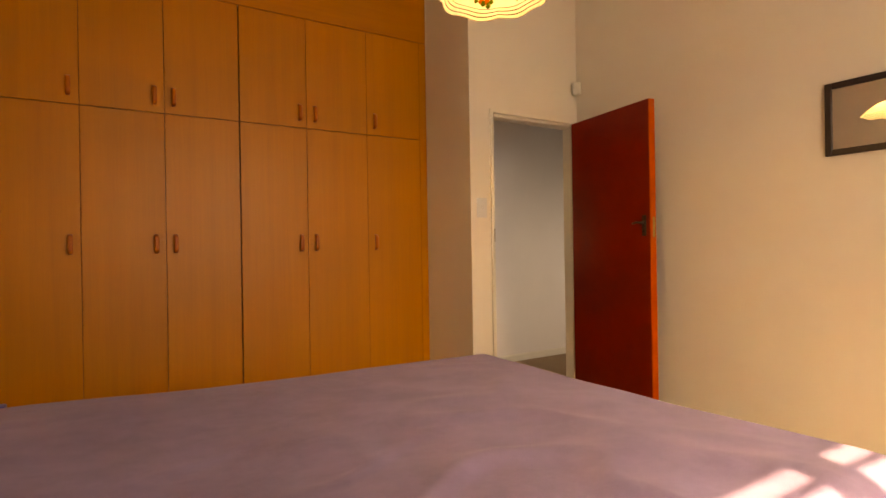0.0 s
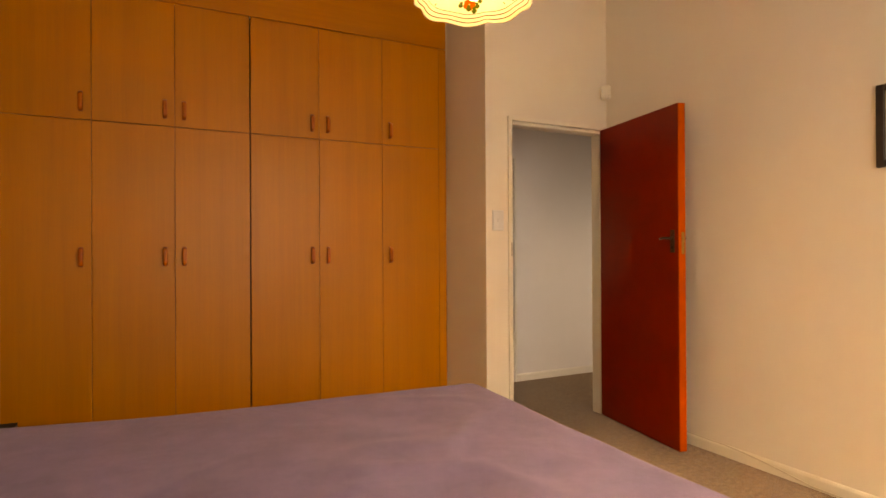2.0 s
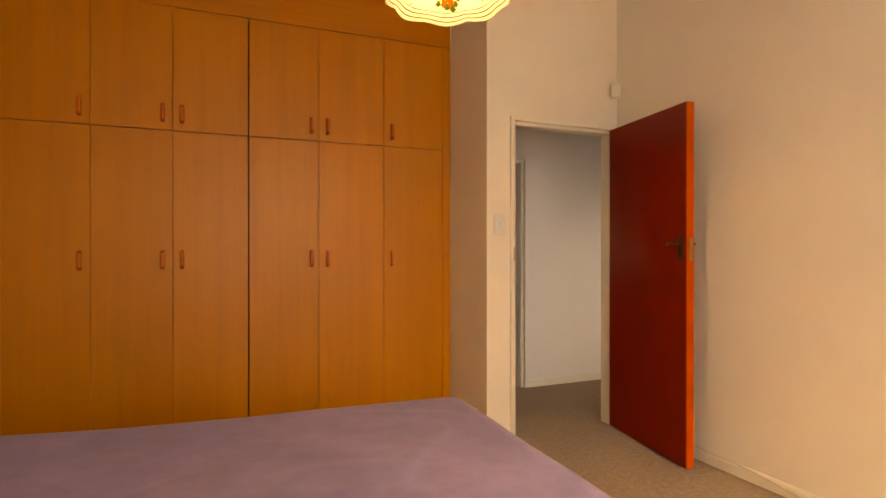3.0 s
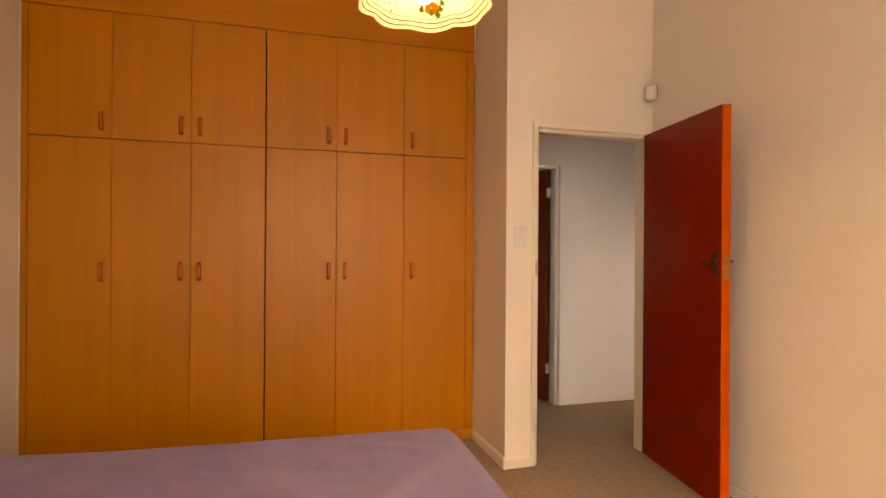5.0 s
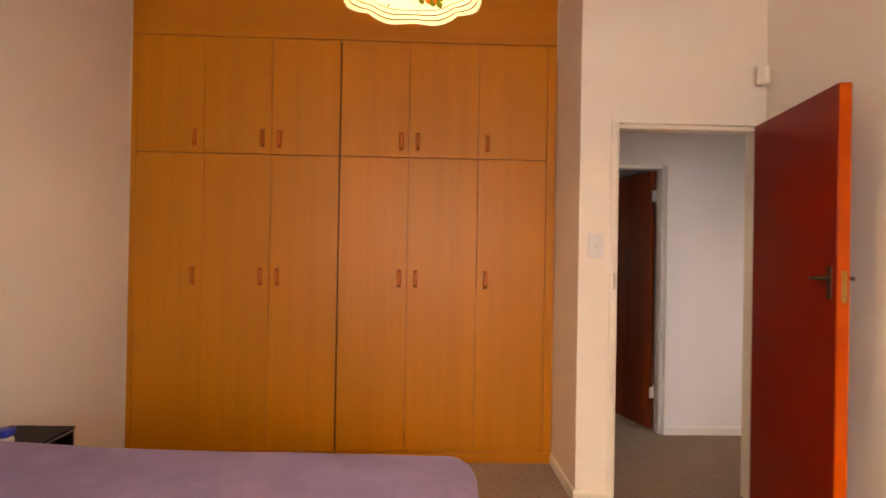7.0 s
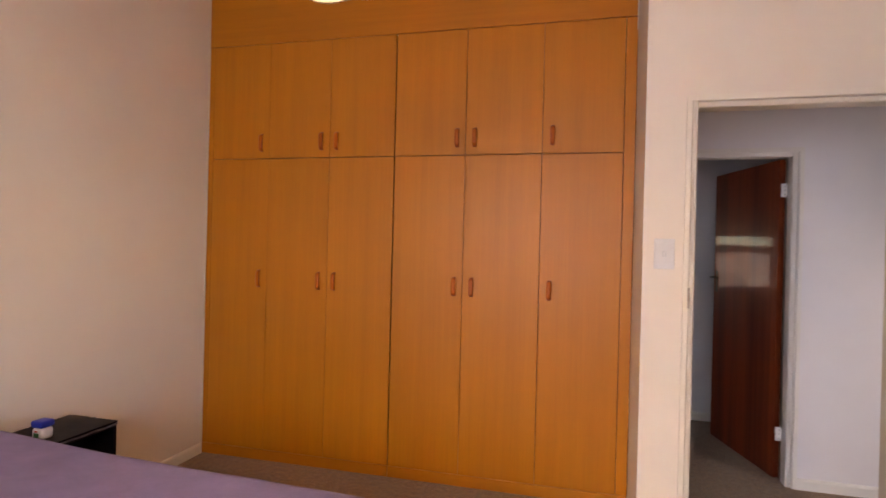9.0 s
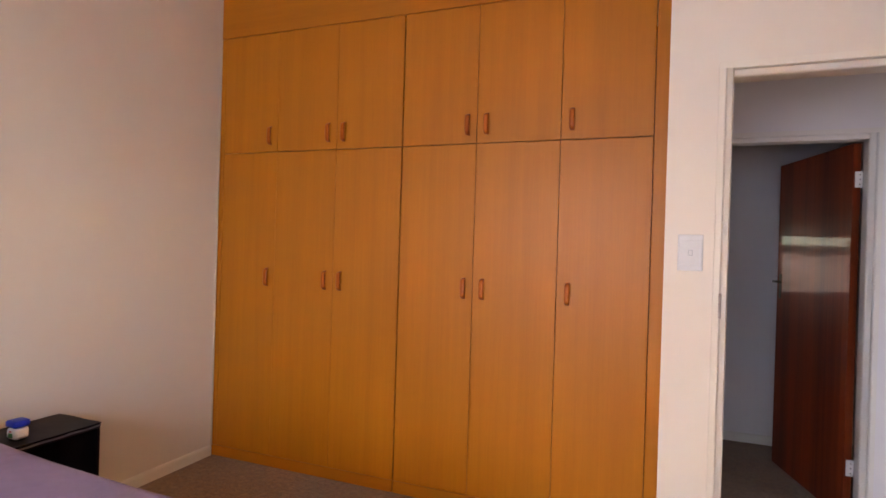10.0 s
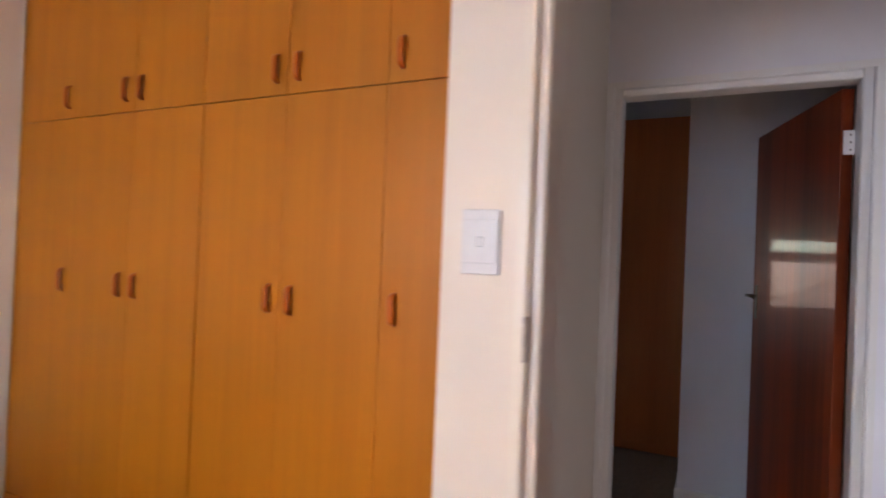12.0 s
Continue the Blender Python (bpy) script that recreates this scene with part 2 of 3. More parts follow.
def join(bm, own):
    if bm is None:
        return own
    me = bpy.data.meshes.new("joined")
    own.to_mesh(me)
    own.free()
    bm.from_mesh(me)
    bpy.data.meshes.remove(me)
    return bm


def rod(a, b, r, bm=None, sides=16, r2=None):
    a, b = Vector(a), Vector(b)
    own = bmesh.new()
    bmesh.ops.create_cone(own, cap_ends=True, segments=sides, radius1=r, radius2=r if r2 is None else r2, depth=(b - a).length)
    m = Matrix.Translation((a + b) / 2) @ (b - a).to_track_quat("Z", "Y").to_matrix().to_4x4()
    bmesh.ops.transform(own, matrix=m, verts=own.verts)
    return join(bm, own)


def sweep(points, r, bm=None, sides=8):
    """A round cord through points."""
    own = bmesh.new()
    rings = []
    for i, p in enumerate(points):
        p = Vector(p)
        way = (Vector(points[min(i + 1, len(points) - 1)]) - Vector(points[max(i - 1, 0)])).normalized()
        q = way.to_track_quat("Z", "Y")
        rings.append([own.verts.new(p + q @ Vector((r * math.cos(k * math.tau / sides), r * math.sin(k * math.tau / sides), 0))) for k in range(sides)])
    for a, b in zip(rings, rings[1:]):
        for k in range(sides):
            own.faces.new((a[k], a[(k + 1) % sides], b[(k + 1) % sides], b[k]))
    own.faces.new(rings[0][::-1])
    own.faces.new(rings[-1])
    return join(bm, own)


def extrude_profile(profile, start, end, place):
    """A closed profile of (u, v) carried from start to end; place(u, v, s) gives the point."""
    bm = bmesh.new()
    a = [bm.verts.new(place(u, v, start)) for u, v in profile]
    b = [bm.verts.new(place(u, v, end)) for u, v in profile]
    n = len(profile)
    for i in range(n):
        bm.faces.new((a[i], a[(i + 1) % n], b[(i + 1) % n], b[i]))
    bm.faces.new(a[::-1])
    bm.faces.new(b)
    return bm


# ---- the setting ----
HIGH = 3.2
WEST, SILL_W, HEAD_W = -3.665, 0.95, 2.365
WIN_X0, WIN_X1 = -2.9, -0.7
EAST = 0.05
DOOR_L, DOOR_R, DOOR_T = -0.806, 0.03, 2.083
FAR_L, FAR_R, FAR_T, FAR_Y = -0.843, 0.025, 2.045, 1.152

structure("floor", box(-4.6, 2.3, -4.2, 5.2, -0.12, 0.0), CARPET, "worn beige-brown loop pile carpet", "floor")
structure("ceiling", box(-4.6, 2.3, -4.2, 5.2, HIGH, HIGH + 0.12), CEILING, "plain white painted ceiling", "ceiling")
structure("ground", box(-150, 150, -150, 150, -0.4, -0.3), GROUND, "dry lawn and paving outside the house", "ground")

structure("wall_west", box(WEST - 0.12, WEST, -4.2, FAR_Y, 0, HIGH), WALL, "cream painted plaster bedroom wall", "wall")
structure("wall_east", box(EAST, EAST + 0.12, -4.2, 0.0, 0, HIGH), WALL, "cream painted plaster wall with a small mirror", "wall")
bm = box(WEST, WIN_X0, -4.2, -4.0, 0, HIGH)
box(WIN_X1, EAST, -4.2, -4.0, 0, HIGH, bm=bm)
box(WIN_X0, WIN_X1, -4.2, -4.0, 0, SILL_W, bm=bm)
box(WIN_X0, WIN_X1, -4.2, -4.0, HEAD_W, HIGH, bm=bm)
structure("wall_south", bm, WALL, "cream painted wall with a wide window", "wall")
def wall_with_gaps(x0, x1, y0, y1, gaps):
    """One slab of wall along x, from floor to ceiling, with doorways (x from, x to, height)."""
    outline = [(x0, 0)]
    for a, b, h in gaps:
        outline += [(a, 0), (a, h), (b, h), (b, 0)]
    outline += [(x1, 0), (x1, HIGH), (x0, HIGH)]
    return extrude_profile(outline, y0, y1, lambda u, v, s: (u, s, v))


structure("wall_door", wall_with_gaps(-0.975, 2.0, 0.0, 0.12, [(DOOR_L + 0.012, DOOR_R, DOOR_T - 0.012), (0.75, 1.42, 2.0)]), WALL, "cream painted wall round the bedroom doorway", "wall")
structure("wall_return", box(-0.975, FAR_L - 0.002, 0.12, FAR_Y, 0, HIGH), WALL, "cream painted short return wall beside the wardrobe", "wall")
structure("wall_corridor", wall_with_gaps(-4.6, 2.0, FAR_Y, FAR_Y + 0.12, [(FAR_L + 0.014, FAR_R - 0.014, FAR_T - 0.014)]), WALL_COOL, "white painted corridor wall with a doorway", "wall")
structure("wall_corridor_end", box(2.0, 2.12, -1.6, FAR_Y + 0.12, 0, HIGH), WALL_COOL, "white corridor end wall", "wall")
structure("wall_side_room", box(EAST + 0.12, 2.0, -1.6, -1.48, 0, HIGH), WALL_COOL, "white wall of the side room off the corridor", "wall")
bm = box(-0.60, 0.6, 2.46, 2.58, 0, HIGH, 0.004)
box(-0.60, -0.48, 2.58, 3.20, 0, HIGH, bm=bm)
structure("wall_nib", bm, WALL_COOL, "white wall nib in the room across the corridor", "wall")
structure("wall_far_east", box(0.6, 0.72, FAR_Y + 0.12, 2.58, 0, HIGH), WALL_COOL, "white wall behind the far door", "wall")
structure("wall_far_side", box(-0.60, -0.48, 3.20, 5.0, 0, HIGH), WALL_COOL, "white side wall of the far room", "wall")
structure("wall_far_west", box(-4.6, -4.48, FAR_Y + 0.12, 5.0, 0, HIGH), WALL_COOL, "white west wall of the far room", "wall")
FX0, FX1, FZ0, FZ1 = -3.75, -2.15, 0.91, 1.675
bm = box(-4.6, FX0, 5.0, 5.15, 0, HIGH)
box(FX1, -0.48, 5.0, 5.15, 0, HIGH, bm=bm)
box(FX0, FX1, 5.0, 5.15, 0, FZ0, bm=bm)
box(FX0, FX1, 5.0, 5.15, FZ1, HIGH, bm=bm)
structure("wall_far_north", bm, WALL_COOL, "white far-room wall with a low window", "wall")
structure("garden_wall", box(-9, 4, 9.0, 9.2, -0.3, 1.55), GARDEN_WALL, "sunlit plastered garden wall outside", "wall")


def baseboard(a, b, mat=TRIM, h=0.066, d=0.014):
    """A skirting board from a to b on the floor; its face lies to the left of the way from a to b."""
    a, b = Vector((*a, 0)), Vector((*b, 0))
    way = (b - a).normalized()
    side = Vector((-way.y, way.x, 0))
    prof = [(0, 0), (d, 0), (d, h - 0.014), (d - 0.003, h - 0.006), (d - 0.007, h), (0, h)]
    bm = extrude_profile(prof, 0, (b - a).length, lambda u, v, s: a + way * s + side * u + Vector((0, 0, v)))
    return structure("baseboard", bm, mat, "white painted wooden skirting board with a rounded top", "baseboard")


baseboard((WEST, 0.55), (WEST, -4.0))
baseboard((EAST, -4.0), (EAST, -0.002))
baseboard((-0.975, 0.0), (-0.975, 0.55))
baseboard((DOOR_L - 0.002, -0.0005), (-0.989, -0.0005))
baseboard((2.0, FAR_Y), (FAR_R + 0.002, FAR_Y), TRIM_COOL)
baseboard((FAR_L, FAR_Y - 0.002), (FAR_L, 0.155))
baseboard((0.5, 2.46), (-0.614, 2.46), TRIM_COOL)
baseboard((-0.60, 2.46), (-0.60, 3.19), TRIM_COOL)


def frame_profile(inner, depth):
    return [(0, -0.012), (0.02, -0.012), (0.026, -0.008), (0.026, 0.012), (inner - 0.005, 0.012), (inner, 0.018), (inner, depth), (0, depth)]


def door_frame(name, x0, x1, top, y, left, right, paint, label):
    """A pressed steel door frame: an outer lip, a rebate for the leaf and a stop. left, right: the jambs' inner width and depth."""
    ob = thing(name, ((x0 + x1) / 2, y, 0), label, "door frame")
    ob["kind"] = "structure"
    part("jamb", extrude_profile(frame_profile(*left), 0, top, lambda u, v, s: (x0 + u, y + v, s)), paint, ob)
    part("jamb", extrude_profile(frame_profile(*right), 0, top, lambda u, v, s: (x1 - u, y + v, s)), paint, ob)
    part("head", extrude_profile(frame_profile(0.05, right[1]), x0 + left[0] + 0.0005, x1 - right[0] - 0.0005, lambda u, v, s: (s, y + v, top - u)), paint, ob)
    part("head_cap", box(x0, x1, y - 0.0125, y - 0.0105, top - 0.024, top + 0.0005, 0.0005), paint, ob)
    return ob


frame_1 = door_frame("door_frame_1", DOOR_L, DOOR_R, DOOR_T, 0.0, (0.05, 0.13), (0.036, 0.10), TRIM, "white enamelled steel door frame, chipped paint")
frame_2 = door_frame("door_frame_2", FAR_L, FAR_R, FAR_T, FAR_Y, (0.055, 0.1), (0.055, 0.1), TRIM_COOL, "white enamelled steel frame of the far doorway")
part("strike_plate", box(-0.7875, -0.7775, -0.0138, 0.006, 1.155, 1.245, 0.002), WORN_STEEL, frame_1, "paint-smeared steel strike plate")
for z in (0.29, 1.80):
    plate = part("hinge", box(FAR_R - 0.088, FAR_R - 0.05, FAR_Y + 0.101, FAR_Y + 0.107, z - 0.042, z + 0.042, 0.001), WHITE_PLASTIC, frame_2, "white painted butt hinge")
    for dz in (-0.026, 0.0, 0.026):
        part("screw", rod((FAR_R - 0.067, FAR_Y + 0.1005, z + dz), (FAR_R - 0.067, FAR_Y + 0.102, z + dz), 0.0032, None, 10), BRONZE, plate)


def window(name, x0, x1, z0, z1, y, mullions, bars, label):
    """A casement window with uprights at mullions and cross bars at heights."""
    ob = thing(name, ((x0 + x1) / 2, y, z0), label, "window")
    ob["kind"] = "structure"
    for a, b in ((x0, x0 + 0.05), (x1 - 0.05, x1)):
        part("window_frame", box(a, b, y - 0.03, y + 0.03, z0, z1, 0.004), WINDOW_PAINT, ob)
    for a, b in ((z0, z0 + 0.05), (z1 - 0.03, z1)):
        part("window_frame", box(x0 + 0.051, x1 - 0.051, y - 0.03, y + 0.03, a, b, 0.004), WINDOW_PAINT, ob)
    edges = [x0 + 0.05]
    for m, w in mullions:
        part("mullion", box(m - w / 2, m + w / 2, y - 0.028, y + 0.028, z0 + 0.051, z1 - 0.031, 0.004), WINDOW_PAINT, ob)
        edges += [m - w / 2, m + w / 2]
    edges.append(x1 - 0.05)
    for a, b in zip(edges[::2], edges[1::2]):
        pane = part("pane", box(a - 0.004, b + 0.004, y - 0.002, y + 0.002, z0 + 0.046, z1 - 0.026), GLASS, ob)
        pane.visible_shadow = False
        for z, w in bars:
            part("glazing_bar", box(a + 0.001, b - 0.001, y - 0.012, y + 0.012, z - w / 2, z + w / 2, 0.002), WINDOW_PAINT, ob)
    return ob


window("window_1", WIN_X0, WIN_X1, SILL_W, HEAD_W, -4.1, [(-2.358, 0.125), (-1.3, 0.06)], [(2.195, 0.009), (1.87, 0.011), (1.56, 0.011), (1.26, 0.011)], "white casement window with thin glazing bars")
window("window_2", FX0, FX1, FZ0, FZ1, 5.06, [], [(1.475, 0.12)], "white far-room window looking on the garden")

# ---- wardrobe ----
FRONT, PLINTH, SPLIT, TOP = 0.565, 0.068, 1.938, 2.675
SEAMS = [-3.628, -3.211, -2.787, -2.358, -1.921, -1.477, -1.038]
PULLS = [-3.262, -2.840, -2.737, -1.969, -1.865, -1.420]


def pull_mesh():
    """A bowed wooden pull, thick in the middle, on two feet."""
    bm = bmesh.new()
    rings = []
    for i in range(15):
        s = -1 + i / 7
        z = 0.056 * s
        out = 0.024 * (1 - abs(s) ** 7)
        half_w = 0.012 * (1 - 0.3 * abs(s) ** 8)
        thick = 0.013
        ring = []
        for k in range(8):
            a = k * math.tau / 8 + math.tau / 16
            ring.append(bm.verts.new((half_w * 1.08 * math.copysign(abs(math.cos(a)) ** 0.7, math.cos(a)), -out - thick * 0.5 * math.copysign(abs(math.sin(a)) ** 0.7, math.sin(a)), z)))
        rings.append(ring)
    for a, b in zip(rings, rings[1:]):
        for k in range(8):
            bm.faces.new((a[k], a[(k + 1) % 8], b[(k + 1) % 8], b[k]))
    bm.faces.new(rings[0][::-1])
    bm.faces.new(rings[-1])
    me = finish(bm, "handle", BEECH_HANDLE, True)
    me.materials.append(BEECH_HANDLE_DARK)
    # faces not turned to the front take the darker tone
    for f in me.polygons:
        if f.normal.y > -0.8:
            f.material_index = 1
    return me


PULL = pull_mesh()


def wardrobe_bay(first, label):
    x0 = WEST + 0.002 if first == 0 else SEAMS[3] + 0.0025
    x1 = SEAMS[3] - 0.0025 if first == 0 else -0.977
    ob = thing("wardrobe", ((x0 + x1) / 2, FRONT, 0), label, "wardrobe", "built-in wardrobe bays")
    back = FAR_Y - 0.003
    deep = FRONT + 0.024
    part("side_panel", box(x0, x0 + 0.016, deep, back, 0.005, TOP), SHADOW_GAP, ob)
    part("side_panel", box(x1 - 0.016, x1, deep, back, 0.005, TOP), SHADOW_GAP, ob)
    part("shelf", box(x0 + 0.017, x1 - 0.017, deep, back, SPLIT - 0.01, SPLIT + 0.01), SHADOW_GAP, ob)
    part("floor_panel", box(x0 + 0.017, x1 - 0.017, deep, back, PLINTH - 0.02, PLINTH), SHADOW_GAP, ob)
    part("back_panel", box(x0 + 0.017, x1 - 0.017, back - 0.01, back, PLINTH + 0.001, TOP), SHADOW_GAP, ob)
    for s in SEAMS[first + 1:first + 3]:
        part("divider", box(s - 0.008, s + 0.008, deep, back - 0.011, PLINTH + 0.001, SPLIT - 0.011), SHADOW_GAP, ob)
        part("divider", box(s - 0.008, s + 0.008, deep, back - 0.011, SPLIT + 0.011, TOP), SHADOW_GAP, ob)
    part("plinth", box(x0, x1, FRONT - 0.004, FRONT + 0.02, 0.0, PLINTH - 0.003, 0.002), BEECH_FLAT, ob, "beech plinth with scuffed edge")
    if first == 0:
        part("filler_strip", box(x0, SEAMS[0] - 0.002, FRONT + 0.001, FRONT + 0.022, PLINTH, TOP - 0.002, 0.001), BEECH, ob)
    else:
        part("filler_strip", box(SEAMS[6] + 0.002, x1, FRONT + 0.001, FRONT + 0.022, PLINTH, TOP - 0.002, 0.001), BEECH, ob)
    for i in range(first, first + 3):
        a, b = SEAMS[i] + 0.0013, SEAMS[i + 1] - 0.0013
        if i == 2:
            b -= 0.0026
        if i == 3:
            a += 0.0026
        for z0, z1, hz in ((PLINTH, SPLIT - 0.0018, 1.167), (SPLIT + 0.0018, TOP - 0.001, 2.04)):
            tilt = random.uniform(-0.0012, 0.0012)
            door = part("door", box(a, b, FRONT + tilt, FRONT + 0.019 + tilt, z0, z1, 0.0012), BEECH, ob)
            pull = new("handle", PULL)
            pull.parent = door
            pull.location = Vector((PULLS[i], FRONT + tilt, hz)) - ORIGIN[ob]
            tagged(pull, "rounded solid wood bow handle")
    return ob


wardrobe_bay(0, "built-in beech laminate wardrobe bay with closed doors")
wardrobe_bay(3, "built-in beech laminate wardrobe bay beside the doorway")
solo("wardrobe_fascia", box(WEST + 0.002, -0.977, FRONT - 0.006, FRONT + 0.014, TOP + 0.001, HIGH - 0.001, 0.002), BEECH_FLAT, "beech laminate fascia panel above the wardrobe doors", "fascia panel")
structure("trim", box(WEST + 0.0005, WEST + 0.006, FRONT - 0.012, FRONT - 0.0065, 0.07, HIGH - 0.002, 0.0015), TRIM, "thin white plaster bead at the wardrobe's edge", "trim")
structure("trim", box(-0.982, -0.9755, FRONT - 0.012, FRONT - 0.0065, 2.60, HIGH - 0.002, 0.0015), TRIM, "thin white plaster bead at the wardrobe's edge", "trim")


# ---- red bedroom door ----
def lever(parent, x, side, z, y, mat):
    """A lever handle with a long back plate on the face x, pointing away from the door's edge."""
    plate = part("handle_plate", box(x if side > 0 else x - 0.004, x + 0.004 if side > 0 else x, y - 0.018, y + 0.018, z - 0.085, z + 0.05, 0.0015), mat, parent, "aged bronze back plate")
    bm = rod((x, y, z), (x + side * 0.045, y, z), 0.008)
    rod((x, y, z), (x + side * 0.012, y, z), 0.014, bm)
    sweep([(x + side * 0.043, y, z), (x + side * 0.047, y + 0.025, z + 0.002), (x + side * 0.046, y + 0.042, z), (x + side * 0.043, y + 0.06, z - 0.003)], 0.0075, bm)
    part("lever", bm, mat, plate, "aged bronze lever", True)
    part("keyhole", rod((x, y, z - 0.055), (x + side * 0.0048, y, z - 0.055), 0.005), BLACK, plate)


LEAF_W, LEAF_H = 0.815, 2.046
red_door = thing("door_1", (0.028, -0.016, 0.0), "open red gloss-painted flush door", "door", "", -9.2)
red_door["kind"] = "structure"
leaf = part("leaf", box(-0.048, 0.0, -LEAF_W + 0.0085, 0.0, 0.008, 0.008 + LEAF_H, 0.002, None, 2), RED, red_door)
# leaf edge as its own strip, to carry the window-lit red
part("lipping", box(-0.0475, -0.0005, -LEAF_W, -LEAF_W + 0.008, 0.009, 0.007 + LEAF_H, 0.003, None, 3), RED_LIT_EDGE, red_door, "red leading edge, coloured brighter as lit from the window")
part("lock_plate", box(-0.031, -0.011, -LEAF_W - 0.0015, -LEAF_W + 0.001, 1.165, 1.295, 0.0008), BRASS, red_door, "worn brass lock plate")
part("latch", box(-0.027, -0.015, -LEAF_W - 0.010, -LEAF_W - 0.0016, 1.24, 1.265, 0.002), BRASS, red_door)
lever(red_door, -0.048, -1, 1.26, -LEAF_W + 0.055, BRONZE)
lever(red_door, 0.0, 1, 1.26, -LEAF_W + 0.055, BRONZE)
for z in (0.25, 1.8):
    part("hinge", rod((-0.004, 0.006, z - 0.05), (-0.004, 0.006, z + 0.05), 0.006), TRIM, red_door)

# ---- light switch and movement sensor ----
switch = thing("light_switch", (-0.885, -0.0, 1.391), "white plastic light switch plate beside the doorway", "light switch")
part("plate", box(-0.928, -0.842, -0.007, -0.0005, 1.323, 1.457, 0.003), SWITCH_PLASTIC, switch)
part("cover", box(-0.924, -0.846, -0.0105, -0.0072, 1.346, 1.436, 0.0015), SWITCH_PLASTIC, switch)
part("rocker", box(-0.891, -0.879, -0.0135, -0.0107, 1.381, 1.399, 0.0012), SWITCH_PLASTIC, switch)
part("rocker_gap", box(-0.8925, -0.8775, -0.0112, -0.0107, 1.3795, 1.4005), GREY_PLASTIC, switch)

sensor = thing("movement_sensor", (0.0, -0.05, 2.268), "small white alarm movement sensor in the wall corner", "alarm sensor", "", -45)
part("body", box(-0.034, 0.034, -0.028, 0.012, 0.0, 0.104, 0.017, None, 4), TRIM, sensor)
part("lens", box(-0.02, 0.02, -0.032, -0.0281, 0.03, 0.066, 0.002), TRIM, sensor, "milky curved sensor lens")
part("bracket", box(-0.015, 0.015, 0.0121, 0.03, 0.03, 0.08, 0.002), WHITE_PLASTIC, sensor)

# ---- mirror ----
MY0, MY1, MZ0, MZ1 = -2.175, -1.742, 1.556, 1.927
mirror = thing("wall_mirror", (EAST, (MY0 + MY1) / 2, MZ0), "small mirror in a dark stained wooden frame", "mirror")
W = 0.032
for a, b, c, d in ((MY0, MY0 + W, MZ0, MZ1), (MY1 - W, MY1, MZ0, MZ1)):
    part("frame_rail", box(EAST - 0.022, EAST - 0.001, a, b, c, d, 0.004), DARK_FRAME, mirror)
for c, d in ((MZ0, MZ0 + W), (MZ1 - W, MZ1)):
    part("frame_rail", box(EAST - 0.022, EAST - 0.001, MY0 + W + 0.0005, MY1 - W - 0.0005, c, d, 0.004), DARK_FRAME, mirror)
part("glass", box(EAST - 0.012, EAST - 0.003, MY0 + W - 0.004, MY1 - W + 0.004, MZ0 + W - 0.004, MZ1 - W + 0.004), MIRROR, mirror, "clear silvered glass")

# ---- pendant lamp ----
SHADE_R, RIM_Z = 0.207, 2.073


def shade_point(r, a):
    """A point of the scalloped, dished shade at the share r of its radius and the angle a."""
    notch = (math.degrees(a) - 45 + 45) % 90 - 45
    wave = -math.cos(8 * a) - 0.9 * math.exp(-(notch / 5.0) ** 2)
    ripple = r ** 5
    rad = SHADE_R * r * (1 + 0.02 * wave * ripple)
    z = RIM_Z + 0.105 * (1 - r ** 2.2) - 0.0035 * wave * ripple
    return Vector((BULB[0] + rad * math.cos(a), BULB[1] + rad * math.sin(a), z))


def shade_surface(rows, sides, lift, r_from=0.1):
    bm = bmesh.new()
    rings = [[bm.verts.new(shade_point(r_from + (1 - r_from) * i / rows, k * math.tau / sides) + Vector((0, 0, lift))) for k in range(sides)] for i in range(rows + 1)]
    for a, b in zip(rings, rings[1:]):
        for k in range(sides):
            bm.faces.new((a[k], a[(k + 1) % sides], b[(k + 1) % sides], b[k]))
    return bm, rings


def shade_patch(points, lift=-0.0012):
    """A flat printed shape on the inside of the shade, from (r, a) corners."""
    bm = bmesh.new()
    bm.faces.new([bm.verts.new(shade_point(r, a) + Vector((0, 0, lift))) for r, a in points])
    return bm


pendant = thing("pendant_lamp", (BULB[0], BULB[1], 2.0), "lit pendant lamp with scalloped flower-printed glass shade", "pendant lamp")
bm, _ = shade_surface(22, 128, 0.0)
top, _ = shade_surface(22, 128, 0.0025)
join(bm, top)
part("shade", bm, MILK, pendant, "cream milk-glass shade with wavy rim", True)
for r, w in ((0.995, 0.006), (0.945, 0.010), (0.89, 0.010), (0.835, 0.007)):
    bm = bmesh.new()
    inner = [bm.verts.new(shade_point(r - w, k * math.tau / 128) - Vector((0, 0, 0.0012))) for k in range(128)]
    outer = [bm.verts.new(shade_point(r, k * math.tau / 128) - Vector((0, 0, 0.0012))) for k in range(128)]
    for k in range(128):
        bm.faces.new((inner[k], inner[(k + 1) % 128], outer[(k + 1) % 128], outer[k]))
    part("rim_line", bm, BAND, pendant, "thin brown painted rim line")
